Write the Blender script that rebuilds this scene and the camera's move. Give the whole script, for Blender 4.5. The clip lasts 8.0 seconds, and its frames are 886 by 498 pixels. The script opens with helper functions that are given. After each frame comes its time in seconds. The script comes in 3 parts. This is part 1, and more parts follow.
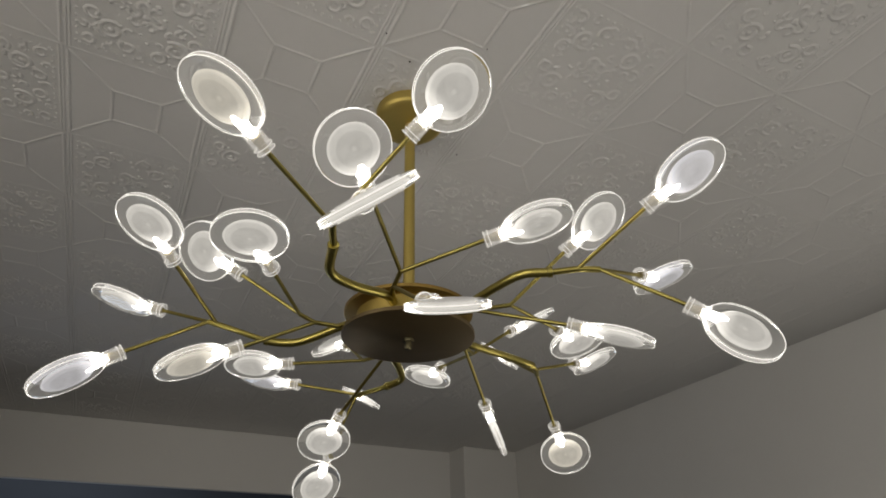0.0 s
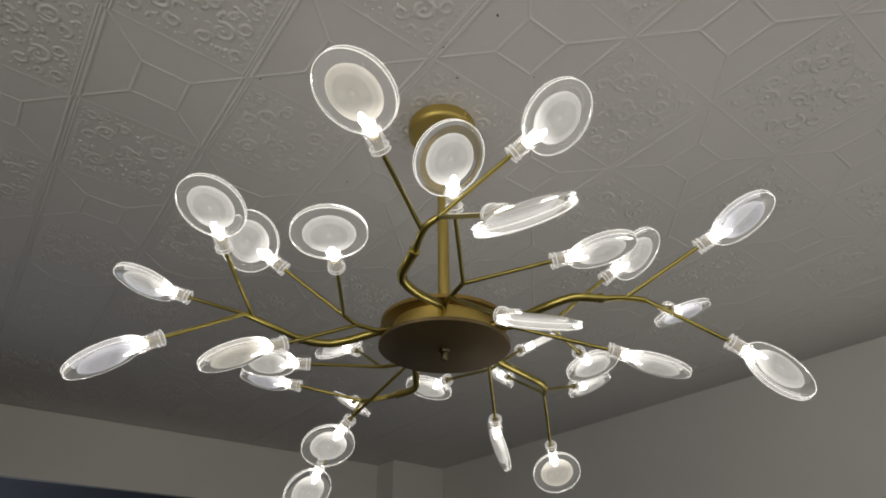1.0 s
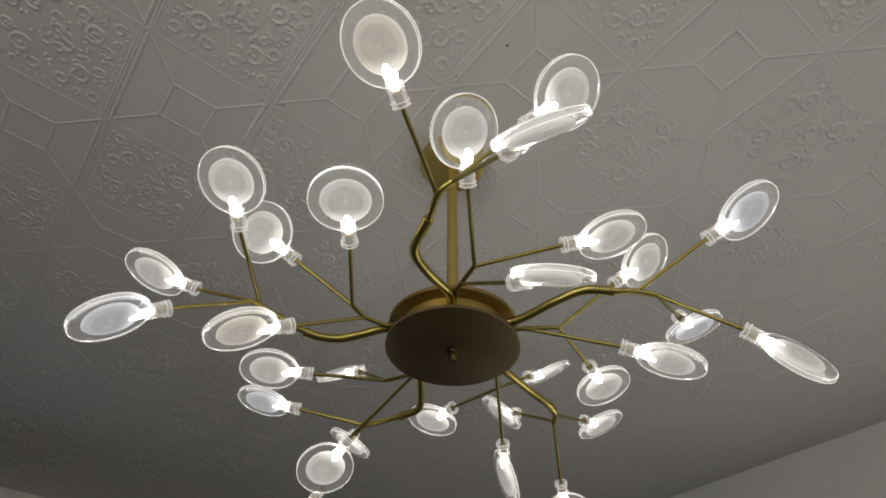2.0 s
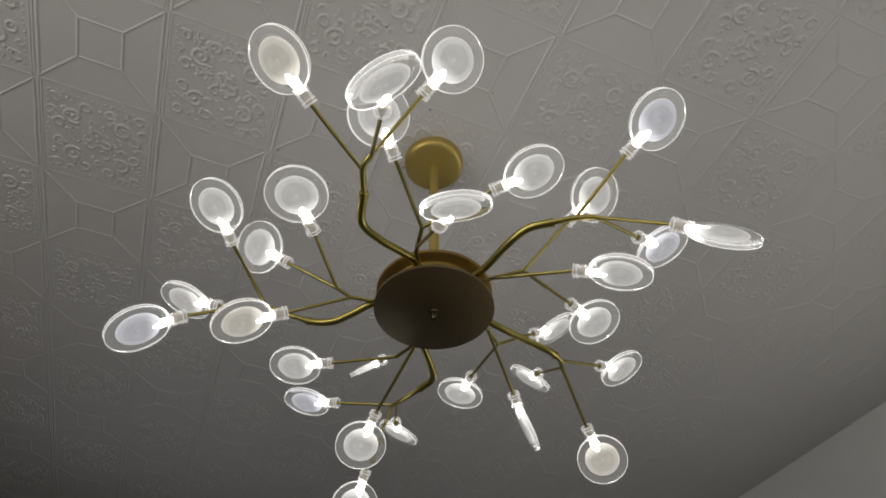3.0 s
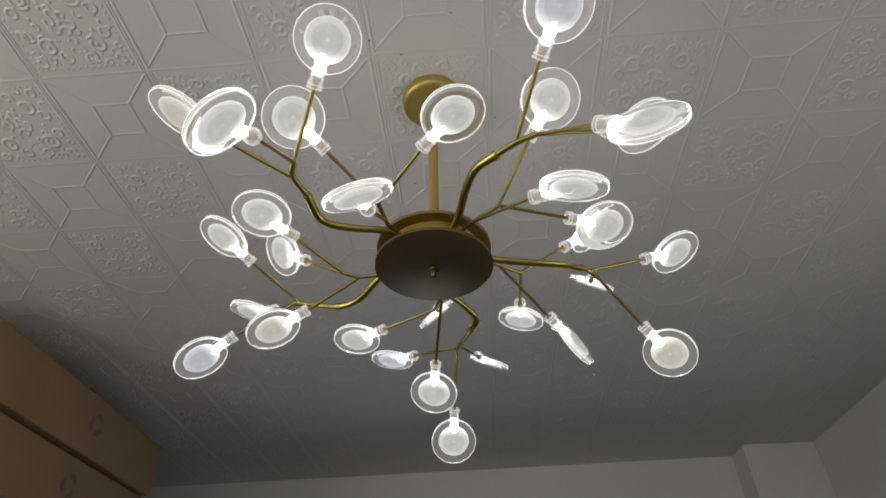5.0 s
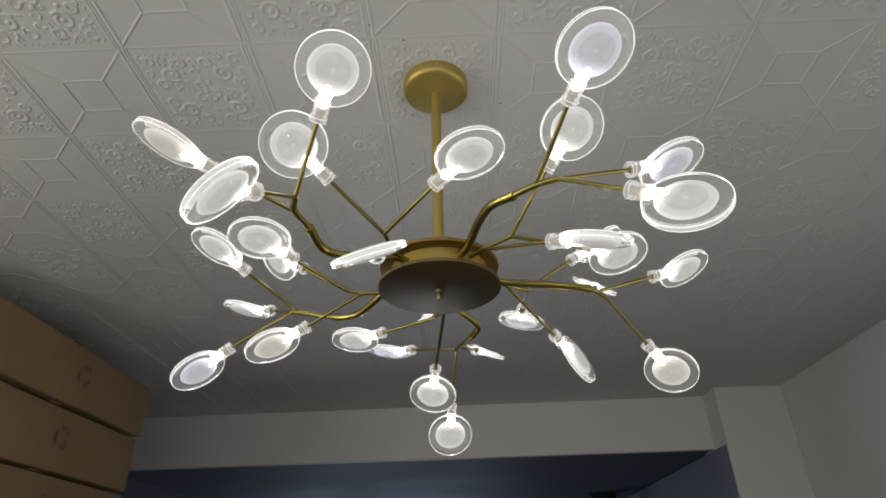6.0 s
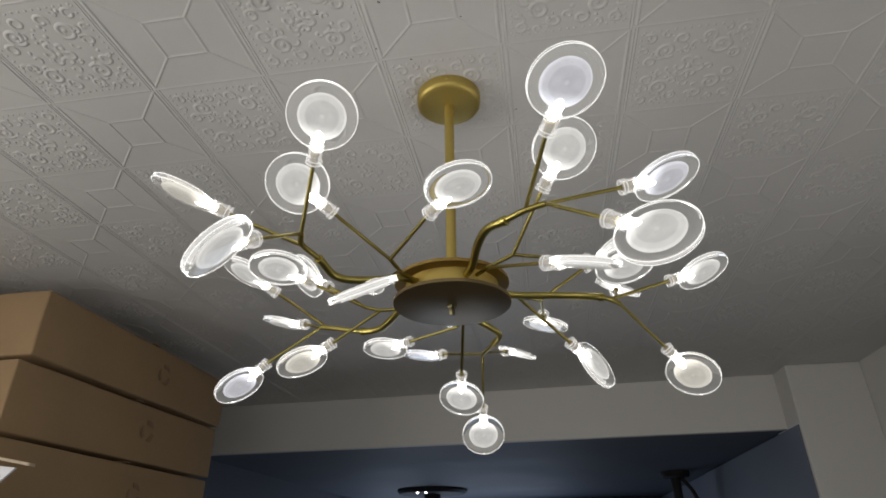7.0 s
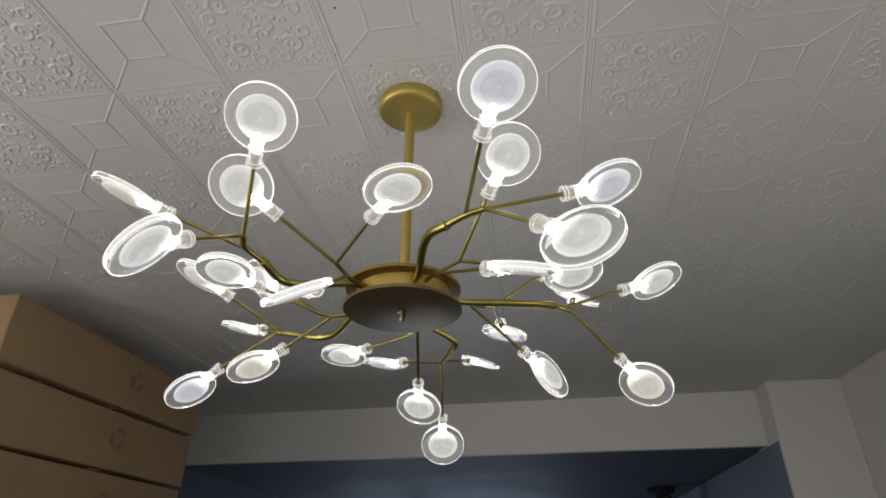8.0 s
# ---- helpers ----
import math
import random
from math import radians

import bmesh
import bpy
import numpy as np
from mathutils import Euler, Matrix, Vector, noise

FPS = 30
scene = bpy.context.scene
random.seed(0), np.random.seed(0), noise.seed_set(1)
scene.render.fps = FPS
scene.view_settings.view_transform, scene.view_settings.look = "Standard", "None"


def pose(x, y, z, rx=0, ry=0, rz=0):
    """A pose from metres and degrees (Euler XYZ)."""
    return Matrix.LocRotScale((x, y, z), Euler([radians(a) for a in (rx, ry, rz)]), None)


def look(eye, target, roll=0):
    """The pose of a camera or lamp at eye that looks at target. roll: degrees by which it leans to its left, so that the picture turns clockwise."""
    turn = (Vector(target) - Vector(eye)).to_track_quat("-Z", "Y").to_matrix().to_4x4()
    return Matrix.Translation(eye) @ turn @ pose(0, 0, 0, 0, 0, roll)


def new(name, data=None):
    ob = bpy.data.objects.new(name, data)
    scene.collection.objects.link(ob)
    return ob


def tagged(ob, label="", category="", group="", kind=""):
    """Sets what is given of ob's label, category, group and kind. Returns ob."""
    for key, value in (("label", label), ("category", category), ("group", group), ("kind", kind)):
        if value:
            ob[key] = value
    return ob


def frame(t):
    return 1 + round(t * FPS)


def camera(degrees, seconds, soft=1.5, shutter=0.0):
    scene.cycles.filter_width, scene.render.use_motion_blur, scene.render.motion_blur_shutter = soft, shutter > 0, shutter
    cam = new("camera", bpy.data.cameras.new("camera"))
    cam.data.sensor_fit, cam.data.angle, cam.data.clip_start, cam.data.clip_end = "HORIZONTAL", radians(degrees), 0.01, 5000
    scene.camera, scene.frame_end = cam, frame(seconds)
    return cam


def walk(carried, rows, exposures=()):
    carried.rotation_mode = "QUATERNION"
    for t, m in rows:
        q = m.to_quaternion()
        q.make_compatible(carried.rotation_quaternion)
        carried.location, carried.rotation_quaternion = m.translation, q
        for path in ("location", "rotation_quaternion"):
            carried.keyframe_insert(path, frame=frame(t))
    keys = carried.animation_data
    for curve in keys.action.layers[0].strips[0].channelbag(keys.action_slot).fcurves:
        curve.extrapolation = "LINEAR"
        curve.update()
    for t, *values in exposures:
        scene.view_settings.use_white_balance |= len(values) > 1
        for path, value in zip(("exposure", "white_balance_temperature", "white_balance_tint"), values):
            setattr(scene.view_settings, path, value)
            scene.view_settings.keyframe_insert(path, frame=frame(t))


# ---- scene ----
cam = camera(73.6, 8.0, soft=1.75)
PATH = [
    (0, (0.067, -0.894, 1.614), (0.051, 0.807, 2.667), -0.8),
    (0.5, (-0.041, -0.894, 1.618), (0.09, 0.792, 2.686), -0.3),
    (1, (-0.141, -0.893, 1.605), (0.114, 0.763, 2.696), 0.4),
    (1.2, (-0.165, -0.892, 1.596), (0.101, 0.737, 2.726), 1.3),
    (2.3, (-0.094, -0.741, 1.379), (0.081, 0.587, 2.864), 2.8),
    (2.5, (-0.049, -0.735, 1.34), (0.052, 0.573, 2.85), 2.0),
    (3, (0.099, -0.775, 1.27), (-0.04, 0.532, 2.778), -0.3),
    (3.5, (0.221, -0.803, 1.244), (-0.121, 0.51, 2.713), -3.5),
    (4, (0.339, -0.782, 1.23), (-0.198, 0.504, 2.664), -4.7),
    (4.5, (0.441, -0.743, 1.265), (-0.259, 0.54, 2.63), -3.4),
    (4.7, (0.464, -0.728, 1.3), (-0.303, 0.568, 2.616), -2.1),
    (5.8, (0.479, -0.785, 1.496), (-0.389, 0.682, 2.541), -1.4),
    (6, (0.475, -0.818, 1.542), (-0.386, 0.692, 2.531), -1.3),
    (6.5, (0.513, -0.871, 1.593), (-0.387, 0.651, 2.528), -1.2),
    (7, (0.604, -0.814, 1.589), (-0.476, 0.595, 2.509), -0.6),
    (7.5, (0.664, -0.758, 1.577), (-0.503, 0.58, 2.499), -0.1),
    (8, (0.664, -0.756, 1.58), (-0.395, 0.644, 2.538), 0.1),
]
walk(cam, [(t, look(eye, target, roll)) for t, eye, target, roll in PATH],
     exposures=[(0, -0.18, 6950, 10), (1.2, -0.26, 6850, 10), (2.5, -0.30, 6780, 10), (3.0, -0.23, 6650, 10), (3.5, -0.12, 6550, 10),
                (4.0, 0.0, 6570, 10), (4.5, 0.03, 6600, 10), (6.0, 0.05, 6600, 10), (7.0, 0.06, 6600, 10), (8.0, 0.17, 6600, 10)])


# ---- light ----
world = bpy.data.worlds.new("world")
world.use_nodes = True
world.node_tree.nodes["Background"].inputs[0].default_value = (0.55, 0.62, 0.75, 1)
world.node_tree.nodes["Background"].inputs[1].default_value = 0.3
scene.world = world

# the room is turned by 28.4 degrees: in it x runs along the beam, y away from the camera
ROOM = pose(0, 0, 0, 0, 0, 28.4)
CEIL, RIGHT, LEFT, BEAM, SOFFIT, BACK, FAR = 2.505, 1.872, -2.15, 2.70, 2.194, -1.75, 7.0
SIDE, FRONT = 1.488, 2.453  # the pillar's corner


def lamp(name, m, size_x, size_y, power, colour):
    data = bpy.data.lights.new(name, "AREA")
    data.shape, data.size, data.size_y, data.energy, data.color = "RECTANGLE", size_x, size_y, power, colour
    ob = new(name, data)
    ob.matrix_world = ROOM @ m
    return ob


# added fill lamps in unseen openings behind and beside the camera
lamp("back_fill_light", look((-0.5, BACK + 0.02, 2.0), (-0.5, 5, 2.0)), 3.1, 0.8, 9, (1.0, 0.96, 0.91))
lamp("side_fill_light", look((RIGHT - 0.02, -0.30, 1.15), (-5, -0.30, 1.15)), 0.85, 0.75, 7, (1.0, 0.96, 0.91))
lamp("side_fill_light", look((LEFT + 0.02, -1.05, 1.75), (5, -1.05, 1.75)), 1.3, 1.1, 20, (1.0, 0.96, 0.91))
# unseen bluish lamp before the closed end wall, added to lift the far room
lamp("far_fill_light", look((-0.9, FAR - 0.05, 1.0), (-0.9, 0, 1.2)), 2.4, 1.6, 20, (0.62, 0.76, 1.0))


# ---- materials ----
def material(name, colour, rough=0.6, metal=0.0, var=0.15, scale=6.0, fine=90.0, bump=0.1, depth=0.002, spec=0.5):
    """A surface with variation at two scales and fine relief."""
    m = bpy.data.materials.new(name)
    m.use_nodes = True
    n, l = m.node_tree.nodes, m.node_tree.links
    b = n["Principled BSDF"]
    co = n.new("ShaderNodeTexCoord")
    big, small = n.new("ShaderNodeTexNoise"), n.new("ShaderNodeTexNoise")
    big.inputs["Scale"].default_value, big.inputs["Detail"].default_value = scale, 6
    small.inputs["Scale"].default_value, small.inputs["Detail"].default_value = fine, 4
    for t in (big, small):
        l.new(co.outputs["Object"], t.inputs["Vector"])
    mix = n.new("ShaderNodeMix")
    mix.data_type = "RGBA"
    lo = [c * (1 - var) for c in colour]
    hi = [min(1, c * (1 + var)) for c in colour]
    mix.inputs[6].default_value, mix.inputs[7].default_value = (*lo, 1), (*hi, 1)
    add = n.new("ShaderNodeMath")
    add.operation = "MULTIPLY_ADD"
    add.inputs[1].default_value = 0.3
    l.new(small.outputs["Fac"], add.inputs[0])
    sub = n.new("ShaderNodeMath")
    sub.operation = "MULTIPLY"
    sub.inputs[1].default_value = 0.7
    l.new(big.outputs["Fac"], sub.inputs[0])
    l.new(sub.outputs[0], add.inputs[2])
    l.new(add.outputs[0], mix.inputs[0])
    l.new(mix.outputs[2], b.inputs["Base Color"])
    b.inputs["Metallic"].default_value = metal
    b.inputs["Specular IOR Level"].default_value = spec
    rr = n.new("ShaderNodeMapRange")
    rr.inputs["To Min"].default_value, rr.inputs["To Max"].default_value = rough * 0.85, min(1, rough * 1.15)
    l.new(big.outputs["Fac"], rr.inputs["Value"])
    l.new(rr.outputs[0], b.inputs["Roughness"])
    if bump:
        bp = n.new("ShaderNodeBump")
        bp.inputs["Strength"].default_value, bp.inputs["Distance"].default_value = bump, depth
        l.new(add.outputs[0], bp.inputs["Height"])
        l.new(bp.outputs[0], b.inputs["Normal"])
    return m


def glow(name, colour, strength, base=0.8, rough=0.5):
    m = bpy.data.materials.new(name)
    m.use_nodes = True
    b = m.node_tree.nodes["Principled BSDF"]
    b.inputs["Base Color"].default_value = (base, base, base, 1)
    b.inputs["Roughness"].default_value = rough
    b.inputs["Emission Color"].default_value = (*colour, 1)
    b.inputs["Emission Strength"].default_value = strength
    return m


def clear_glass(name, rough=0.0):
    m = bpy.data.materials.new(name)
    m.use_nodes = True
    b = m.node_tree.nodes["Principled BSDF"]
    b.inputs["Base Color"].default_value = (0.97, 0.98, 0.98, 1)
    b.inputs["Roughness"].default_value = rough
    b.inputs["IOR"].default_value = 1.18
    b.inputs["Transmission Weight"].default_value = 1.0
    b.inputs["Emission Color"].default_value = (1.0, 0.985, 0.95, 1)  # light that leaks through the lit disc
    b.inputs["Emission Strength"].default_value = 0.05
    return m


WHITE = (1.0, 0.985, 0.95)
PLASTER = material("ceiling_paint", (0.64, 0.635, 0.62), 0.5, var=0.06, scale=3, fine=60, bump=0.15, depth=0.001, spec=0.35)
WALLPAINT = material("wall_paint", (0.67, 0.665, 0.64), 0.6, var=0.07, scale=2.5, fine=120, bump=0.12, depth=0.001)
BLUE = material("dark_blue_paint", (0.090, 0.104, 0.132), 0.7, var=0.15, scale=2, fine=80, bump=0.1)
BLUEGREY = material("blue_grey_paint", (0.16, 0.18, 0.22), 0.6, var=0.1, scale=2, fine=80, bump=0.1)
FLOOR = material("floor_tile", (0.12, 0.115, 0.107), 0.4, var=0.2, scale=4, fine=50)
BRASS = material("satin_brass", (0.50, 0.385, 0.115), 0.46, metal=0.85, var=0.1, scale=14, fine=240, bump=0.04, depth=0.0004)
BRASS_GLOSS = material("polished_brass", (0.37, 0.308, 0.088), 0.30, metal=1.0, var=0.12, scale=25, fine=240, bump=0.03, depth=0.0003)
NICKEL = material("aged_nickel", (0.12, 0.105, 0.06), 0.35, metal=1.0, var=0.2, scale=60, fine=240, bump=0.03, depth=0.0003)
STEM = material("dulled_brass", (0.33, 0.275, 0.085), 0.31, metal=1.0, var=0.15, scale=25, fine=240, bump=0.03, depth=0.0003)
AGED = material("aged_brass", (0.34, 0.225, 0.065), 0.42, metal=0.9, var=0.12, scale=12, fine=200, bump=0.03, depth=0.0003)
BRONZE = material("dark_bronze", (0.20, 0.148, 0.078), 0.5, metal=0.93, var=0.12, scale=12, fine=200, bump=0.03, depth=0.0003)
CARD = material("brown_cardboard", (0.33, 0.225, 0.125), 0.85, var=0.2, scale=5, fine=70, bump=0.15, depth=0.001, spec=0.2)
CARDPRINT = material("cardboard_print", (0.235, 0.152, 0.084), 0.85, var=0.25, scale=30, fine=150, bump=0.05)
TAPE = material("packing_tape", (0.30, 0.19, 0.09), 0.3, var=0.1, scale=8, fine=60, bump=0.05)
BLACKMETAL = material("black_metal", (0.02, 0.02, 0.022), 0.75, var=0.2, scale=10, fine=90, bump=0.05)
STEEL = material("bright_steel", (0.7, 0.7, 0.68), 0.25, metal=1.0, var=0.1, scale=20, fine=90, bump=0.0)
SPECK = material("dark_speck", (0.05, 0.045, 0.04), 0.8, var=0.3, scale=50, fine=300, bump=0.0)
WHITEBOARD = material("white_sheet", (0.75, 0.76, 0.78), 0.5, var=0.05, scale=5, fine=60, bump=0.05)
PALEWOOD = material("pale_wood_edge", (0.5, 0.4, 0.28), 0.6, var=0.15, scale=9, fine=90)
GLASS = clear_glass("clear_acrylic")


def core_glow(name, colour):
    """A frosted disc lit from its neck: brightest there, with a dim middle, a bright point and brighter edge rings."""
    m = glow(name, colour, 0.4, 0.12)
    n, l = m.node_tree.nodes, m.node_tree.links
    co, sep, off, dist = n.new("ShaderNodeTexCoord"), n.new("ShaderNodeSeparateXYZ"), n.new("ShaderNodeVectorMath"), n.new("ShaderNodeVectorMath")
    off.operation, dist.operation = "SUBTRACT", "LENGTH"
    off.inputs[1].default_value = (0, 0.075, 0)
    l.new(co.outputs["Object"], sep.inputs[0])
    l.new(co.outputs["Object"], off.inputs[0])
    l.new(off.outputs[0], dist.inputs[0])
    terms = []
    ramps = ((dist.outputs["Value"], 0.0225, 0.0255, 0.10), (dist.outputs["Value"], 0.030, 0.0335, 0.16),
             (dist.outputs["Value"], 0.0055, 0.0035, 0.09), (sep.outputs["Y"], 0.066, 0.045, 0.40))
    for source, lo, hi, to in ramps:
        r = n.new("ShaderNodeMapRange")
        r.interpolation_type = "SMOOTHSTEP"
        r.inputs["From Min"].default_value, r.inputs["From Max"].default_value = lo, hi
        r.inputs["To Min"].default_value, r.inputs["To Max"].default_value = 0, to
        l.new(source, r.inputs["Value"])
        terms.append(r.outputs[0])
    grain = n.new("ShaderNodeTexNoise")
    grain.inputs["Scale"].default_value = 70
    l.new(co.outputs["Object"], grain.inputs["Vector"])
    g = n.new("ShaderNodeMapRange")
    g.inputs["To Min"].default_value, g.inputs["To Max"].default_value = 0.32, 0.47
    l.new(grain.outputs["Fac"], g.inputs["Value"])
    total = g.outputs[0]
    for term in terms:
        add = n.new("ShaderNodeMath")
        l.new(total, add.inputs[0])
        l.new(term, add.inputs[1])
        total = add.outputs[0]
    l.new(total, n["Principled BSDF"].inputs["Emission Strength"])
    return m


def clear_plastic(name, solid, emission):
    """Clear plastic that carries a little of the lamp's light."""
    m = glow(name, WHITE, emission, 0.8, 0.15)
    n, l = m.node_tree.nodes, m.node_tree.links
    t, mix = n.new("ShaderNodeBsdfTransparent"), n.new("ShaderNodeMixShader")
    mix.inputs[0].default_value = solid
    l.new(t.outputs[0], mix.inputs[1])
    l.new(n["Principled BSDF"].outputs[0], mix.inputs[2])
    l.new(mix.outputs[0], n["Material Output"].inputs["Surface"])
    return m


FROST = core_glow("frosted_core_lit", WHITE)
FROST_COOL = core_glow("frosted_core_lit_cool", (0.90, 0.91, 1.0))
FROST_WARM = core_glow("frosted_core_lit_warm", (1.0, 0.95, 0.84))
NECK = clear_plastic("clear_neck_plastic", 0.17, 0.45)
EDGE = clear_plastic("clear_edge_plastic", 0.20, 0.25)
NECKRING = glow("neck_ring_lit", WHITE, 0.42, 0.5)
HOLDER = material("lamp_holder_plastic", (0.20, 0.165, 0.075), 0.4, var=0.3, scale=60, fine=200, bump=0.0)
LED = glow("led_column_lit", WHITE, 8.2)
RIM = glow("edge_lit_rim", WHITE, 0.95, 0.5)


# ---- mesh helpers ----
def part(name, bm, mat, parent=None, label="", smooth=True):
    """Links a bmesh as one mesh object under a thing or a part."""
    me = bpy.data.meshes.new(name)
    bmesh.ops.recalc_face_normals(bm, faces=bm.faces)
    bm.to_mesh(me)
    bm.free()
    if smooth:
        me.shade_smooth()
        me.set_sharp_from_angle(angle=radians(38))
    me.materials.append(mat)
    ob = new(name, me)
    ob.parent = parent
    if label:
        tagged(ob, label)
    return ob


def thing(name, m, label, category, group="", kind=""):
    ob = new(name)
    ob.empty_display_size = 0.05
    ob.matrix_world = m
    return tagged(ob, label, category, group, kind)


def box(bm, lo, hi, bevel=0.0, segments=2):
    made = bmesh.ops.create_cube(bm, size=1)["verts"]
    for v in made:
        v.co = [(a + b) / 2 + c * (b - a) for a, b, c in zip(lo, hi, v.co)]
    if bevel:
        edges = list({e for v in made for e in v.link_edges})
        bmesh.ops.bevel(bm, geom=edges, offset=bevel, segments=segments, affect="EDGES", profile=0.5)
    return bm


def lathe(bm, profile, steps=48, m=Matrix()):
    """A body of revolution round z from (radius, height) pairs; a radius of 0 closes it."""
    rings = []
    for r, z in profile:
        if r == 0:
            rings.append([bm.verts.new(m @ Vector((0, 0, z)))])
        else:
            rings.append([bm.verts.new(m @ Vector((r * math.cos(2 * math.pi * k / steps), r * math.sin(2 * math.pi * k / steps), z))) for k in range(steps)])
    for a, b in zip(rings, rings[1:]):
        for k in range(steps):
            q = [a[k % len(a)], a[(k + 1) % len(a)], b[(k + 1) % len(b)], b[k % len(b)]]
            q = list(dict.fromkeys(q))
            if len(q) > 2:
                bm.faces.new(q)
    return bm


def smooth_line(points, per=8):
    """A Catmull-Rom line through the points."""
    p = [Vector(q) for q in points]
    p = [2 * p[0] - p[1], *p, 2 * p[-1] - p[-2]]
    out = []
    for a, b, c, d in zip(p, p[1:], p[2:], p[3:]):
        for k in range(per):
            t = k / per
            out.append(0.5 * (2 * b + (c - a) * t + (2 * a - 5 * b + 4 * c - d) * t * t + (3 * b - a - 3 * c + d) * t ** 3))
    return out + [p[-2]]


def tube(bm, line, radius, sides=12):
    """A round tube along a line, closed at both ends. radius: a number, or one for each point."""
    line = [Vector(p) for p in line]
    rad = radius if isinstance(radius, list) else [radius] * len(line)
    side = None
    rings = []
    for k, p in enumerate(line):
        d = (line[min(k + 1, len(line) - 1)] - line[max(k - 1, 0)]).normalized()
        if side is None:
            side = d.orthogonal()
        side = (side - side.dot(d) * d).normalized()
        other = d.cross(side)
        rings.append([bm.verts.new(p + rad[k] * (math.cos(a) * side + math.sin(a) * other)) for a in [2 * math.pi * j / sides for j in range(sides)]])
    for a, b in zip(rings, rings[1:]):
        for j in range(sides):
            bm.faces.new((a[j], a[(j + 1) % sides], b[(j + 1) % sides], b[j]))
    bm.faces.new(rings[0][::-1])
    bm.faces.new(rings[-1])
    return bm


# ---- structure ----
SKEW = ROOM @ pose(0, BEAM, 0, 0, 0, -2.37) @ pose(0, -BEAM, 0)


def slab(name, lo, hi, mat, label, bevel=0.0, m=ROOM):
    bm = bmesh.new()
    box(bm, lo, hi, bevel)
    ob = part(name, bm, mat, smooth=False)
    ob.matrix_world = m
    return tagged(ob, label, name.split("_")[0], kind="structure")


slab("floor", (LEFT - 0.2, BACK - 0.2, -0.1), (RIGHT + 0.4, FAR + 0.2, 0), FLOOR, "grey tiled shop floor", 0)
slab("wall_east", (RIGHT, 0.15, 0), (RIGHT + 0.15, BEAM, CEIL), WALLPAINT, "plain off-white painted side wall")
# unseen stretches of wall leave openings for the added side fill lamps
slab("wall_east_2", (RIGHT, -0.75, 1.55), (RIGHT + 0.15, 0.15, CEIL), WALLPAINT, "off-white wall over an unseen side opening")
slab("wall_east_3", (RIGHT, -0.75, 0), (RIGHT + 0.15, 0.15, 0.75), WALLPAINT, "off-white wall under an unseen side opening")
slab("wall_east_4", (RIGHT, BACK, 0), (RIGHT + 0.15, -0.75, CEIL), WALLPAINT, "plain off-white painted wall beside an unseen side opening")
slab("wall_west", (LEFT - 0.15, -0.4, 0), (LEFT, BEAM, CEIL), WALLPAINT, "plain off-white painted wall behind cardboard boxes")
slab("wall_west_2", (LEFT - 0.15, BACK, 2.30), (LEFT, -0.4, CEIL), WALLPAINT, "off-white wall over an unseen side opening")
slab("wall_west_3", (LEFT - 0.15, BACK, 0), (LEFT, -0.4, 1.20), WALLPAINT, "off-white wall under an unseen side opening")
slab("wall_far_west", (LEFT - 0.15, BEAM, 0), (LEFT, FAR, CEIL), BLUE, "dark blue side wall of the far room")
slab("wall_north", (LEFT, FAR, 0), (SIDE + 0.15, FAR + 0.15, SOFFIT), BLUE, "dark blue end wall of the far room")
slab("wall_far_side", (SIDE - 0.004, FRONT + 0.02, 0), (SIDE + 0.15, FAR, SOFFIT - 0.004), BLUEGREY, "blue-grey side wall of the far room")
slab("beam", (LEFT - 0.1, BEAM, SOFFIT), (SIDE + 0.009, BEAM + 0.04, CEIL), WALLPAINT, "off-white painted beam over a wide opening", 0.004, SKEW)
slab("pillar", (SIDE, FRONT, 0), (RIGHT, FRONT + 0.35, CEIL), WALLPAINT, "off-white painted square pillar beside the opening", 0.006)
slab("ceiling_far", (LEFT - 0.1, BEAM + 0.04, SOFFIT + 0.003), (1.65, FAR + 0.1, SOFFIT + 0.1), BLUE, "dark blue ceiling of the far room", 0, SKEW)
# unseen back wall, open where the added back fill lamp stands
for n, (lo, hi) in enumerate([((LEFT, BACK - 0.15, 0), (-2.05, BACK, CEIL)), ((1.05, BACK - 0.15, 0), (RIGHT, BACK, CEIL)),
                              ((-2.05, BACK - 0.15, 0), (1.05, BACK, 1.6)), ((-2.05, BACK - 0.15, 2.4), (1.05, BACK, CEIL))]):
    slab("wall_south_%d" % (n + 1), lo, hi, WALLPAINT, "off-white wall round an unseen back opening")

# ceiling of pressed tiles: flowers and framed squares in turn, raised joints
CELL, V0, U0 = 0.2556, -0.892, -0.122
PROFILE = ((-1.0, 0.0005), (-0.72, -0.08), (-0.36, -0.30), (0.0, -0.40), (0.36, -0.30), (0.72, -0.08), (1.0, 0.0005))
rng = np.random.default_rng(4)
verts, faces = [], []


def ridge(line, half, height):
    """A raised line under the ceiling: a low strip with a rounded top."""
    n0 = len(verts)
    pts = np.array(line, float)
    d = np.gradient(pts, axis=0)
    d /= np.linalg.norm(d, axis=1)[:, None] + 1e-9
    side = np.stack([-d[:, 1], d[:, 0]], 1)
    for off, z in PROFILE:
        q = pts + side * off * half
        verts.extend((float(x), float(y), CEIL + (0.85 * z * height if z < 0 else z)) for x, y in q)
    m = len(pts)
    for r in range(len(PROFILE) - 1):
        for k in range(m - 1):
            a = n0 + r * m + k
            faces.append((a, a + 1, a + m + 1, a + m))


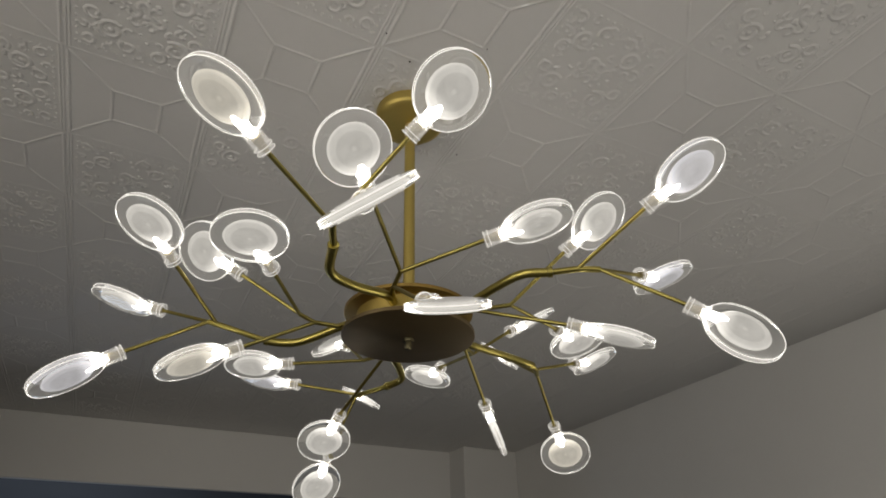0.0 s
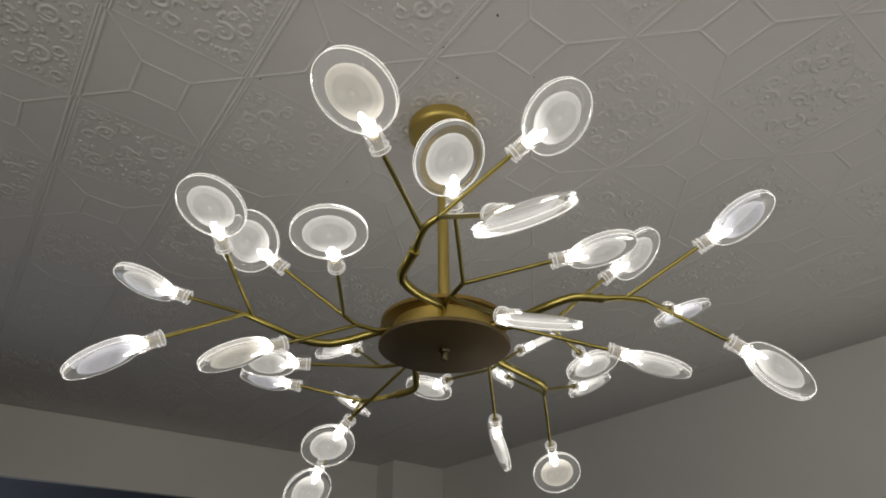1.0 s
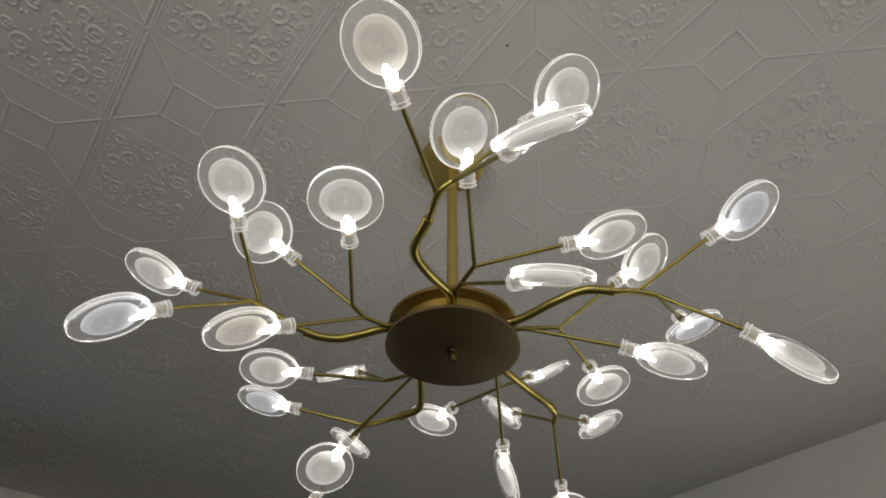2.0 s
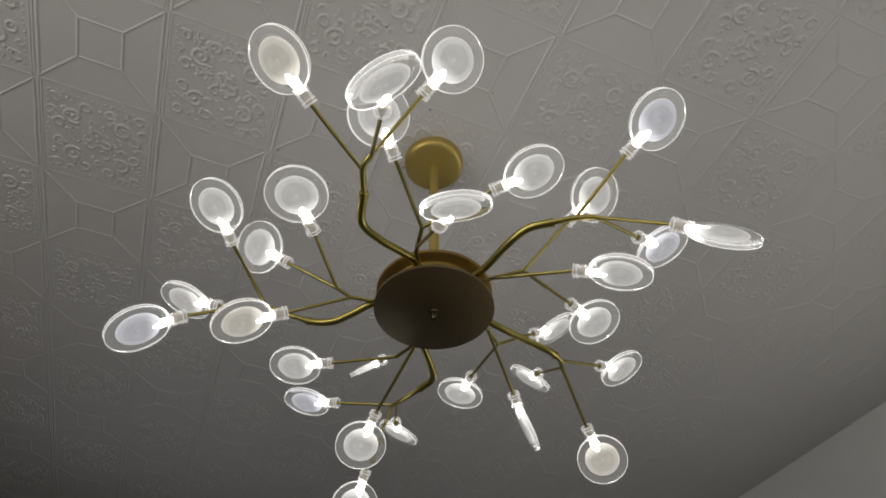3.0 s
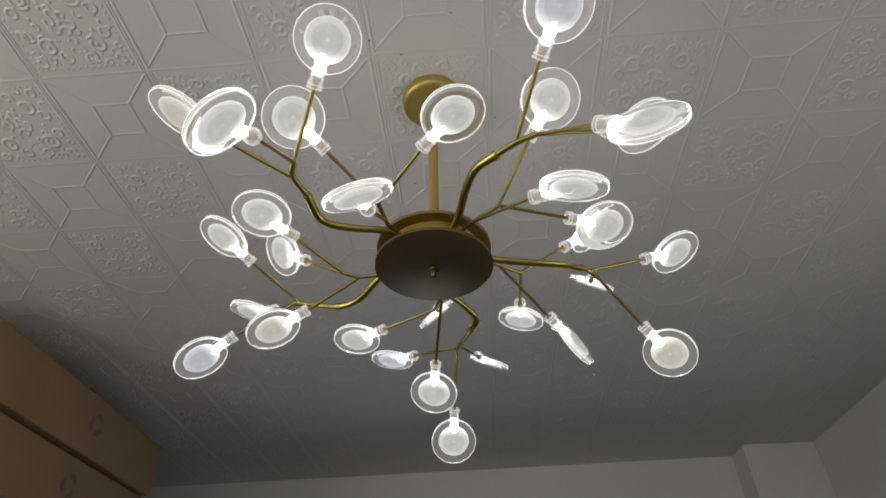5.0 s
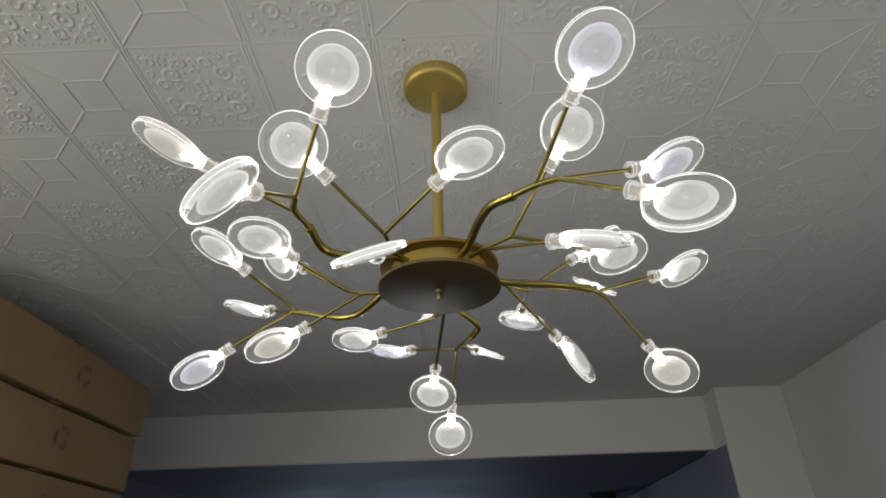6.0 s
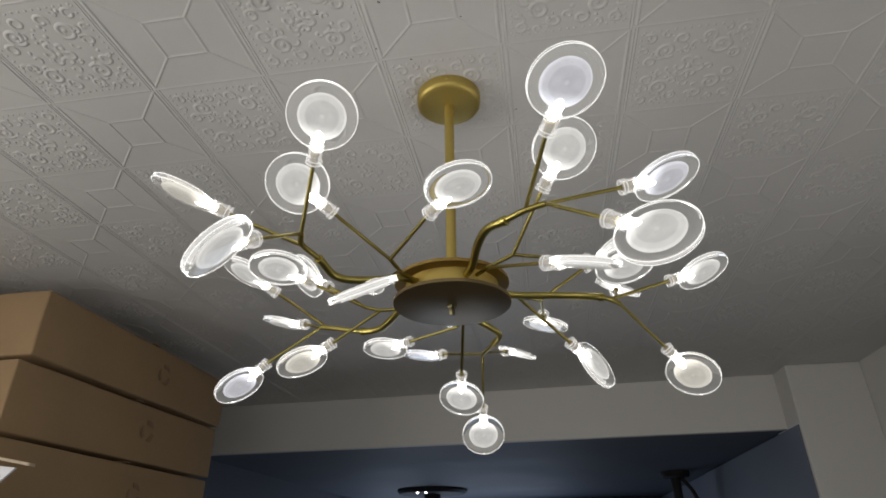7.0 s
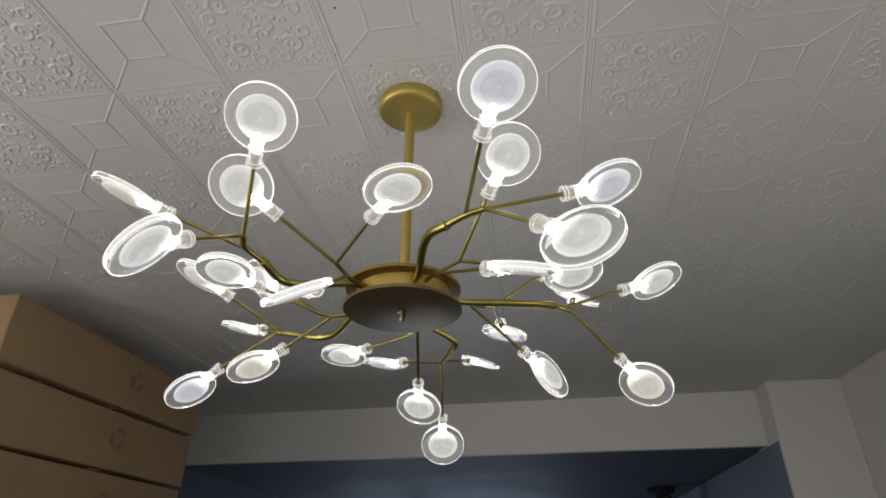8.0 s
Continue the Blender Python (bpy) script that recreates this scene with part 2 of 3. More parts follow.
def scroll(cx, cy, r, start, sweep, half, height, steps=9):
    t = np.linspace(0, 1, steps)
    rr = r * (1 - 0.45 * t)
    a = start + sweep * t
    ridge(np.stack([cx + rr * np.cos(a), cy + rr * np.sin(a)], 1), half, height)


def bead(x, y, r, height):
    """A low round knob."""
    n0 = len(verts)
    for rr, z in ((r, 0.0005), (0.75 * r, -0.35 * height), (0.4 * r, -0.8 * height)):
        verts.extend((x + rr * math.cos(k * math.pi / 4), y + rr * math.sin(k * math.pi / 4), CEIL + z) for k in range(8))
    verts.append((x, y, CEIL - height))
    for r2 in range(2):
        for k in range(8):
            a, b = n0 + 8 * r2 + k, n0 + 8 * r2 + (k + 1) % 8
            faces.append((a, a + 8, b + 8, b))
    for k in range(8):
        faces.append((n0 + 16 + k, n0 + 24, n0 + 16 + (k + 1) % 8))


def flower(cx, cy):
    """A square relief: ringed buds and curled leaves among small knobs, with fine lines along two sides."""
    for k in range(6):
        a = k * math.pi / 3 + 0.2
        scroll(cx + 0.021 * math.cos(a), cy + 0.021 * math.sin(a), 0.012, a + 2.2, 4.6 * (1 if k % 2 else -1), 0.0055, 0.0046, 10)
    bead(cx, cy, 0.008, 0.0022)
    for sx in (-1, 1):
        for sy in (-1, 1):
            scroll(cx + sx * 0.054, cy + sy * 0.054, 0.0205, math.atan2(-sy, -sx), 6.6 * sx * sy, 0.0058, 0.0058, 15)
            bead(cx + sx * 0.054, cy + sy * 0.054, 0.0065, 0.0020)
            scroll(cx + sx * 0.083, cy + sy * 0.026, 0.0140, math.atan2(sy, -sx), -6.2 * sx * sy, 0.0050, 0.0048, 11)
            scroll(cx + sx * 0.026, cy + sy * 0.083, 0.0140, math.atan2(-sy, sx), 6.2 * sx * sy, 0.0050, 0.0048, 11)
            scroll(cx + sx * 0.090, cy + sy * 0.090, 0.0130, math.atan2(sy, sx), 5.4 * sx * sy, 0.0048, 0.0046, 10)
            scroll(cx + sx * 0.098, cy + sy * 0.058, 0.0080, math.atan2(sy, sx), 4.2 * sx * sy, 0.0042, 0.0040, 8)
            scroll(cx + sx * 0.058, cy + sy * 0.098, 0.0080, math.atan2(sy, sx), -4.2 * sx * sy, 0.0042, 0.0040, 8)
    for k in range(30):
        scroll(cx + rng.uniform(-0.098, 0.098), cy + rng.uniform(-0.098, 0.098), rng.uniform(0.006, 0.012), rng.uniform(0, 6.28), rng.choice((-1, 1)) * rng.uniform(2.4, 4.4), 0.0042, rng.uniform(0.003, 0.0046), 7)
    for k in range(46):
        bead(cx + rng.uniform(-0.1, 0.1), cy + rng.uniform(-0.1, 0.1), rng.uniform(0.003, 0.0065), rng.uniform(0.0012, 0.0024))
    for k in range(15):
        t = -0.104 + 0.208 * k / 14
        for x, y in ((t, -0.108), (t, 0.108), (-0.108, t), (0.108, t)):
            bead(cx + x + rng.uniform(-0.001, 0.001), cy + y + rng.uniform(-0.001, 0.001), 0.0036, 0.0011)
    e = CELL / 2
    for off in (e - 0.003, e - 0.009):
        for sx in (-1, 1):
            ridge([(cx + sx * off, cy - e), (cx + sx * off, cy + e)], 0.0028, 0.0030)


def framed(cx, cy):
    """A square with an inner square, lines from corner to corner and a raised line along two sides."""
    c, h, e = CELL / 2, 0.0448, 0.006
    for sx, sy in ((1, 1), (1, -1), (-1, -1), (-1, 1)):
        ridge([(cx + sx * (c - e), cy + sy * (c - e)), (cx + sx * h, cy + sy * h)], 0.0040, 0.0036)
    for sx in (-1, 1):
        ridge([(cx + sx * h, cy - h), (cx + sx * h, cy + h)], 0.0046, 0.0048)
        ridge([(cx - h, cy + sx * h), (cx + h, cy + sx * h)], 0.0040, 0.0034)
        ridge([(cx + sx * (c - e), cy - c + e), (cx + sx * (c - e), cy + c - e)], 0.0046, 0.0052)


ks = range(math.ceil((LEFT - V0) / CELL), math.floor((RIGHT - V0) / CELL))
js = range(math.ceil((BACK - U0) / CELL), math.floor((BEAM - U0) / CELL))
for j in js:
    ridge([(LEFT, U0 + j * CELL), (RIGHT, U0 + j * CELL)], 0.0036, 0.0015)
    for k in ks:
        (flower if (k + j) % 2 else framed)(V0 + (k + 0.5) * CELL, U0 + (j + 0.5) * CELL)
n0 = len(verts)
for z in (CEIL, CEIL + 0.12):
    verts.extend([(LEFT - 0.15, BACK - 0.15, z), (RIGHT + 0.15, BACK - 0.15, z), (RIGHT + 0.15, BEAM + 0.22, z), (LEFT - 0.15, BEAM + 0.22, z)])
faces.extend([tuple(n0 + k for k in q) for q in ((0, 3, 2, 1), (4, 5, 6, 7), (0, 1, 5, 4), (1, 2, 6, 5), (2, 3, 7, 6), (3, 0, 4, 7))])
solid = len(faces)
# dark fly specks and pin holes round the canopy
for x, y, r in ((-0.124, -0.155, 0.0022), (-0.060, -0.115, 0.0026), (0.096, -0.098, 0.0020), (-0.090, -0.265, 0.0030), (-0.200, 0.297, 0.0035),
                (-0.072, 0.289, 0.0022), (0.146, 0.078, 0.0024), (0.056, -0.206, 0.0018), (-0.212, -0.258, 0.0020), (0.30, 0.16, 0.0018), (-0.36, 0.12, 0.0022)):
    n0 = len(verts)
    verts.extend((x + r * math.cos(k), y + r * (0.8 + 0.3 * math.sin(2 * k)) * math.sin(k), CEIL - 0.0006) for k in np.arange(7) * 2 * math.pi / 7)
    faces.append(tuple(range(n0 + 6, n0 - 1, -1)))
me = bpy.data.meshes.new("ceiling")
me.from_pydata(verts, [], faces)
me.materials.append(PLASTER)
me.materials.append(SPECK)
for f in me.polygons[solid:]:
    f.material_index = 1
me.shade_smooth()
me.set_sharp_from_angle(angle=radians(60))
ceiling = new("ceiling", me)
ceiling.matrix_world = ROOM
tagged(ceiling, "white embossed ceiling tiles with flower and square reliefs", "ceiling", kind="structure")


# ---- chandelier ----
chandelier = thing("chandelier", pose(0, 0, CEIL), "brass branch chandelier with lit clear disc bulbs, hung from ceiling", "chandelier")
DROP = Matrix.Translation((0, 0, -CEIL))


def hung(name, bm, mat, parent=chandelier, label=""):
    """A part of the chandelier, given in the room's own metres."""
    bmesh.ops.transform(bm, matrix=DROP, verts=bm.verts)
    return part(name, bm, mat, parent, label)


canopy = hung("canopy", lathe(bmesh.new(), [(0, 2.474), (0.012, 2.474), (0.057, 2.4745), (0.065, 2.477), (0.0690, 2.481), (0.0702, 2.487), (0.0702, 2.5035), (0, 2.5035)], 64, pose(-0.006, 0.009, 0)), BRASS)
for a in (2.2, 5.3):
    b = bmesh.new()
    lathe(b, [(0, -0.0025), (0.003, -0.002), (0.0042, 0), (0, 0)], 12, pose(0.0702 * math.cos(a) - 0.006, 0.0702 * math.sin(a) + 0.009, 2.495, 0, 0, math.degrees(a)) @ pose(0, 0, 0, 0, -90, 0))
    hung("screw", b, BRASS, canopy)
hung("rod", tube(bmesh.new(), [Vector((0, 0, 2.03)), Vector((-0.003, 0.0045, 2.25)), Vector((-0.006, 0.009, 2.4755))], 0.0102, 24), BRASS)
hung("upper_plate", lathe(bmesh.new(), [(0, 2.0355), (0.1040, 2.0355), (0.1065, 2.0372), (0.1065, 2.0430), (0.1040, 2.0445), (0, 2.0445)], 72), AGED)
hung("drum", lathe(bmesh.new(), [(0, 2.004), (0.086, 2.004), (0.086, 2.0357), (0, 2.0357)], 72), BRASS)
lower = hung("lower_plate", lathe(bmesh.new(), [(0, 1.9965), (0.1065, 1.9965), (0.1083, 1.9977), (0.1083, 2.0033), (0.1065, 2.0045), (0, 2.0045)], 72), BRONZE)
hung("nut", lathe(bmesh.new(), [(0, 1.978), (0.0048, 1.978), (0.0060, 1.9795), (0.0060, 1.9905), (0.0088, 1.9912), (0.0095, 1.9925), (0.0095, 1.9985), (0, 1.9985)], 6), NICKEL, lower)

# one bulb, lying along +y with its disc flat in the xy plane; the others share its meshes
L, R = 0.075, 0.052


def bulb_meshes():
    out = {}

    def keep(name, bm, mat):
        me = bpy.data.meshes.new(name)
        bmesh.ops.recalc_face_normals(bm, faces=bm.faces)
        bm.to_mesh(me)
        bm.free()
        me.shade_smooth()
        me.set_sharp_from_angle(angle=radians(40))
        me.materials.append(mat)
        out[name] = me

    disc = pose(0, L, 0)
    b = bmesh.new()
    lathe(b, [(0, 0.0078), (0.030, 0.0074), (0.042, 0.0060), (0.0478, 0.0042), (0.0490, 0.0028), (0.0490, -0.0028), (0.0478, -0.0042), (0.042, -0.0060), (0.030, -0.0074), (0, -0.0078)], 56, disc)
    keep("glass_disc", b, GLASS)
    b = bmesh.new()
    for z in (-0.0032, 0.0032):
        lathe(b, [(0.0494 + 0.0005 * math.cos(t), z + 0.0005 * math.sin(t)) for t in np.linspace(0, 2 * math.pi, 7)], 64, disc)
    bmesh.ops.remove_doubles(b, verts=b.verts, dist=1e-6)
    keep("rim", b, RIM)
    b = bmesh.new()
    lathe(b, [(0, 0.0038), (0.005, 0.0030), (0.008, 0.0044), (0.020, 0.0056), (0.029, 0.0048), (0.0328, 0.0025), (0.0340, 0), (0.0328, -0.0025), (0.029, -0.0048), (0.020, -0.0056), (0.008, -0.0044), (0.005, -0.0030), (0, -0.0038)], 48, pose(0, L - 0.001, 0))
    keep("frosted_core", b, FROST)
    along = pose(0, 0, 0, -90)
    b = bmesh.new()
    lathe(b, [(0, 0.0215), (0.0052, 0.022), (0.0068, 0.0245), (0.0072, 0.030), (0.0086, 0.037), (0.0104, 0.044), (0.0098, 0.053), (0.0070, 0.0585), (0.0035, 0.061), (0, 0.0600)], 20, along)
    for v in b.verts:
        v.co.z *= 0.60 if v.co.y > 0.04 else 0.80
    keep("led_column", b, LED)
    b = bmesh.new()
    lathe(b, [(0.0085, 0.0), (0.0112, 0.0), (0.0118, 0.0016), (0.0112, 0.0032), (0.0112, 0.0056), (0.0118, 0.0072), (0.0112, 0.0088), (0.0110, 0.022), (0.0118, 0.032), (0.0108, 0.032), (0.0100, 0.022), (0.0100, 0.002), (0.0085, 0.0)], 28, along)
    keep("neck", b, NECK)
    b = bmesh.new()
    for y in (0.0016, 0.0072):
        lathe(b, [(0.0116 + 0.0006 * math.cos(t), y + 0.0006 * math.sin(t)) for t in np.linspace(0, 2 * math.pi, 7)], 28, along)
    bmesh.ops.remove_doubles(b, verts=b.verts, dist=1e-6)
    keep("neck_ring", b, NECKRING)
    b = bmesh.new()
    lathe(b, [(0.0497, -0.0030), (0.0500, 0), (0.0497, 0.0030)], 56, disc)
    keep("edge_band", b, EDGE)
    b = bmesh.new()
    lathe(b, [(0, 0.001), (0.0040, 0.001), (0.0056, 0.0035), (0.0056, 0.012), (0.0064, 0.0135), (0.0064, 0.0200), (0.0045, 0.0212), (0, 0.0212)], 16, along)
    keep("lamp_holder", b, HOLDER)
    return out


BULB = bulb_meshes()


def bulb(foot, azimuth, rise, turn, core=None):
    """A disc bulb whose neck starts at foot and points along azimuth and rise; turn: its disc's roll."""
    t, p, r = radians(azimuth), radians(rise), radians(turn)
    a = Vector((math.cos(t) * math.cos(p), math.sin(t) * math.cos(p), math.sin(p)))
    h = a.cross(Vector((0, 0, 1))).normalized()
    n = math.cos(r) * h.cross(a) + math.sin(r) * h
    m = Matrix((a.cross(n), a, n)).transposed().to_4x4()
    m.translation = Vector(foot) - Vector((0, 0, CEIL))
    top = new("bulb", BULB["glass_disc"])
    top.parent, top.matrix_basis = chandelier, m
    top["label"] = "lit clear acrylic disc bulb with frosted core"
    for name in ("rim", "edge_band", "frosted_core", "led_column", "neck", "neck_ring", "lamp_holder"):
        ob = new(name, BULB[name])
        ob.parent = top
        if name == "frosted_core" and core:
            ob.material_slots[0].link = "OBJECT"
            ob.material_slots[0].material = core
    return a


def stem(start, foot, a):
    foot = Vector(foot)
    hung("stem", tube(bmesh.new(), [Vector(start), foot.lerp(Vector(start), 0.02), foot + 0.004 * a], 0.0031, 10), STEM)


def arm(points, collar, twigs):
    """A curved arm out of the drum, slimmer past its collar, with three bulbs on stems: (joint, foot, azimuth, rise, turn)."""
    line = smooth_line(points, 8)
    cut = 8 * collar
    hung("arm", tube(bmesh.new(), line[:cut + 1], 0.0068, 14), BRASS_GLOSS)
    hung("arm_end", tube(bmesh.new(), line[cut:], 0.0048, 12), BRASS_GLOSS)
    c, d = line[cut], (line[cut + 1] - line[cut - 1]).normalized()
    hung("collar", tube(bmesh.new(), [c - 0.004 * d, c - 0.0035 * d, c + 0.0035 * d, c + 0.004 * d], [0.0068, 0.0078, 0.0078, 0.0055], 14), BRASS_GLOSS)
    for joint, *rest in twigs:
        stem(joint, rest[0], bulb(*rest))


def spray(points, twigs):
    """A thin forked arm with three bulbs."""
    hung("twig", tube(bmesh.new(), points, 0.0036, 10), STEM)
    for joint, *rest in twigs:
        stem(joint, rest[0], bulb(*rest))


# curved arms
arm([(-0.017, -0.080, 2.022), (-0.026, -0.112, 2.020), (-0.067, -0.164, 2.009), (-0.091, -0.204, 2.009), (-0.080, -0.252, 2.019), (-0.073, -0.295, 2.026), (-0.058, -0.311, 2.034)], 4, [
    ((-0.058, -0.311, 2.034), (0.023, -0.365, 2.098), -33.4, 32.0, 174.2), ((-0.074, -0.290, 2.025), (-0.134, -0.389, 2.060), -119.0, 17.9, -14.3, FROST_WARM), ((-0.058, -0.311, 2.034), (-0.018, -0.414, 1.968), -75.2, -33.5, 35.5)])
arm([(0.068, -0.050, 2.022), (0.097, -0.072, 2.022), (0.139, -0.117, 2.028), (0.174, -0.143, 2.033), (0.213, -0.153, 2.030), (0.251, -0.157, 2.032), (0.284, -0.155, 2.032)], 4, [
    ((0.251, -0.157, 2.032), (0.334, -0.237, 2.079), -38.3, 22.9, 1.8, FROST_COOL), ((0.284, -0.155, 2.032), (0.378, -0.189, 1.958), -6.8, -35.2, 64.3), ((0.284, -0.155, 2.032), (0.366, -0.075, 2.066), 39.5, 15.1, 171.4, FROST_COOL)])
arm([(0.072, 0.040, 2.020), (0.100, 0.058, 2.010), (0.160, 0.114, 2.012), (0.203, 0.148, 2.010), (0.219, 0.166, 2.010), (0.229, 0.182, 2.008), (0.235, 0.212, 2.008)], 4, [
    ((0.229, 0.182, 2.008), (0.316, 0.259, 2.047), 37.3, 16.4, 165.5), ((0.234, 0.205, 2.008), (0.195, 0.310, 2.077), 104.5, 27.7, 29.1), ((0.235, 0.212, 2.008), (0.274, 0.313, 1.940), 63.3, -36.9, -13.4, FROST_WARM)])
arm([(-0.026, 0.080, 2.020), (-0.036, 0.110, 2.016), (-0.028, 0.164, 2.008), (-0.027, 0.200, 2.000), (-0.055, 0.224, 1.995), (-0.095, 0.255, 1.994), (-0.123, 0.279, 1.996)], 4, [
    ((-0.123, 0.279, 1.996), (-0.187, 0.368, 1.904), 126.0, -50.7, 0.3), ((-0.112, 0.269, 1.995), (-0.137, 0.397, 2.035), 94.9, 12.6, 26.3), ((-0.121, 0.277, 1.996), (-0.247, 0.298, 2.026), -183.7, 9.0, -0.2, FROST_COOL)])
arm([(-0.084, -0.014, 2.020), (-0.112, -0.016, 2.012), (-0.158, -0.002, 2.000), (-0.190, 0.006, 1.996), (-0.232, 0.004, 2.000), (-0.285, -0.018, 2.012), (-0.318, -0.034, 2.018)], 4, [
    ((-0.318, -0.034, 2.018), (-0.408, -0.089, 1.947), -156.8, -35.5, 3.4, FROST_COOL), ((-0.318, -0.034, 2.018), (-0.415, 0.005, 2.058), -174.7, 14.2, -1.1), ((-0.305, -0.028, 2.016), (-0.343, -0.135, 2.068), -100.7, 20.6, 171.4)])
# thin forked arms
spray([(-0.013, -0.080, 2.022), (-0.016, -0.122, 2.022), (0.0, -0.170, 2.026)], [
    ((0.0, -0.170, 2.026), (-0.030, -0.271, 2.077), -105.2, 25.2, 30.6), ((0.0, -0.170, 2.026), (0.117, -0.215, 2.047), -15.0, 11.7, 6.1), ((-0.013, -0.132, 2.023), (0.035, -0.233, 1.947), -62.4, -27.8, 195.3)])
spray([(0.078, -0.032, 2.024), (0.108, -0.042, 2.026), (0.164, -0.050, 2.030)], [
    ((0.164, -0.050, 2.030), (0.249, -0.094, 2.098), -22.7, 34.9, 168.1), ((0.108, -0.042, 2.026), (0.240, -0.093, 1.975), -9.1, -19.1, 11.3), ((0.164, -0.050, 2.030), (0.247, 0.041, 2.029), 49.8, -0.4, -16.3)])
spray([(0.066, 0.055, 2.020), (0.092, 0.082, 2.016), (0.110, 0.137, 2.024)], [
    ((0.110, 0.137, 2.024), (0.183, 0.191, 2.089), 30.7, 30.3, 177.4), ((0.110, 0.137, 2.024), (0.050, 0.258, 2.045), 115.1, 2.8, 192.6), ((0.092, 0.082, 2.016), (0.130, 0.200, 1.952), 71.2, -27.7, 67.2)])
spray([(-0.036, 0.078, 2.020), (-0.047, 0.100, 2.010), (-0.094, 0.146, 2.018)], [
    ((-0.047, 0.100, 2.010), (-0.141, 0.220, 1.943), 126.9, -31.7, 190.6), ((-0.094, 0.146, 2.018), (-0.222, 0.145, 2.014), -177.2, -2.4, 7.6), ((-0.094, 0.146, 2.018), (-0.139, 0.230, 2.082), 126.3, 22.1, 139.6)])
spray([(-0.083, -0.020, 2.020), (-0.113, -0.026, 2.010), (-0.147, -0.038, 2.012), (-0.167, -0.056, 2.018)], [
    ((-0.145, -0.037, 2.012), (-0.245, -0.061, 1.963), -162.1, -25.2, 2.0, FROST_WARM), ((-0.167, -0.056, 2.018), (-0.263, -0.066, 2.083), -166.9, 31.5, 38.0), ((-0.167, -0.056, 2.018), (-0.179, -0.177, 2.028), -98.7, 7.0, 186.4)])


# ---- cardboard boxes along the side wall ----
def carton(x0, y0, z0, x1, y1, z1, seed, label):
    r = random.Random(seed)
    ob = thing("cardboard_box", ROOM @ pose((x0 + x1) / 2, (y0 + y1) / 2, z0, 0, 0, r.uniform(-0.5, 0.5)), label, "box", "stacked cartons")
    w, d, h = (x1 - x0) / 2, (y1 - y0) / 2, z1 - z0
    bm = bmesh.new()
    box(bm, (-w, -d, 0.002), (w, d, h - 0.013), 0.007, 3)
    bmesh.ops.subdivide_edges(bm, edges=[e for e in bm.edges if e.calc_length() > 0.2], cuts=5, use_grid_fill=True)
    for v in bm.verts:
        v.co += 0.004 * Vector(noise.noise_vector(v.co * 4 + Vector((seed * 3.1, 0, 0))))
    part("carton", bm, CARD, ob)
    bm = bmesh.new()
    box(bm, (w - 0.03, -0.026, h - 0.0105), (w + 0.004, 0.026, h - 0.007), 0.001)
    # printed mark: a ring of three petals
    bm2 = bmesh.new()
    for k in range(3):
        a0 = k * 2 * math.pi / 3 + 0.5
        line = [(w + 0.0035, 0.14 * d + 0.036 * math.cos(a0 + s), h * 0.52 + 0.036 * math.sin(a0 + s)) for s in np.linspace(0, 1.4, 8)]
        tube(bm2, line, [0.004, 0.008, 0.011, 0.012, 0.012, 0.011, 0.009, 0.012], 6)
    for v in bm2.verts:
        v.co.x = w + 0.0035 + (v.co.x - w - 0.0035) * 0.1
    part("printed_mark", bm2, CARDPRINT, ob)
    part("tape", bm, TAPE, ob)
    return ob


heights = [2.435, 2.188, 1.943, 1.687, 1.42, 1.165, 0.91, 0.65, 0.39, 0.13]
for n, (top_z, low_z) in enumerate(zip(heights, heights[1:] + [0.0])):
    jut = (0.0, -0.006, 0.004, 0.004)[n % 4] - 0.008 * min(n, 3)
    slide = -0.012 * min(n, 3)
    carton(-2.06, 0.640 + slide, low_z, -1.50 + jut, 1.912 + slide, top_z, n, "long brown cardboard carton with a faint printed mark, stacked")


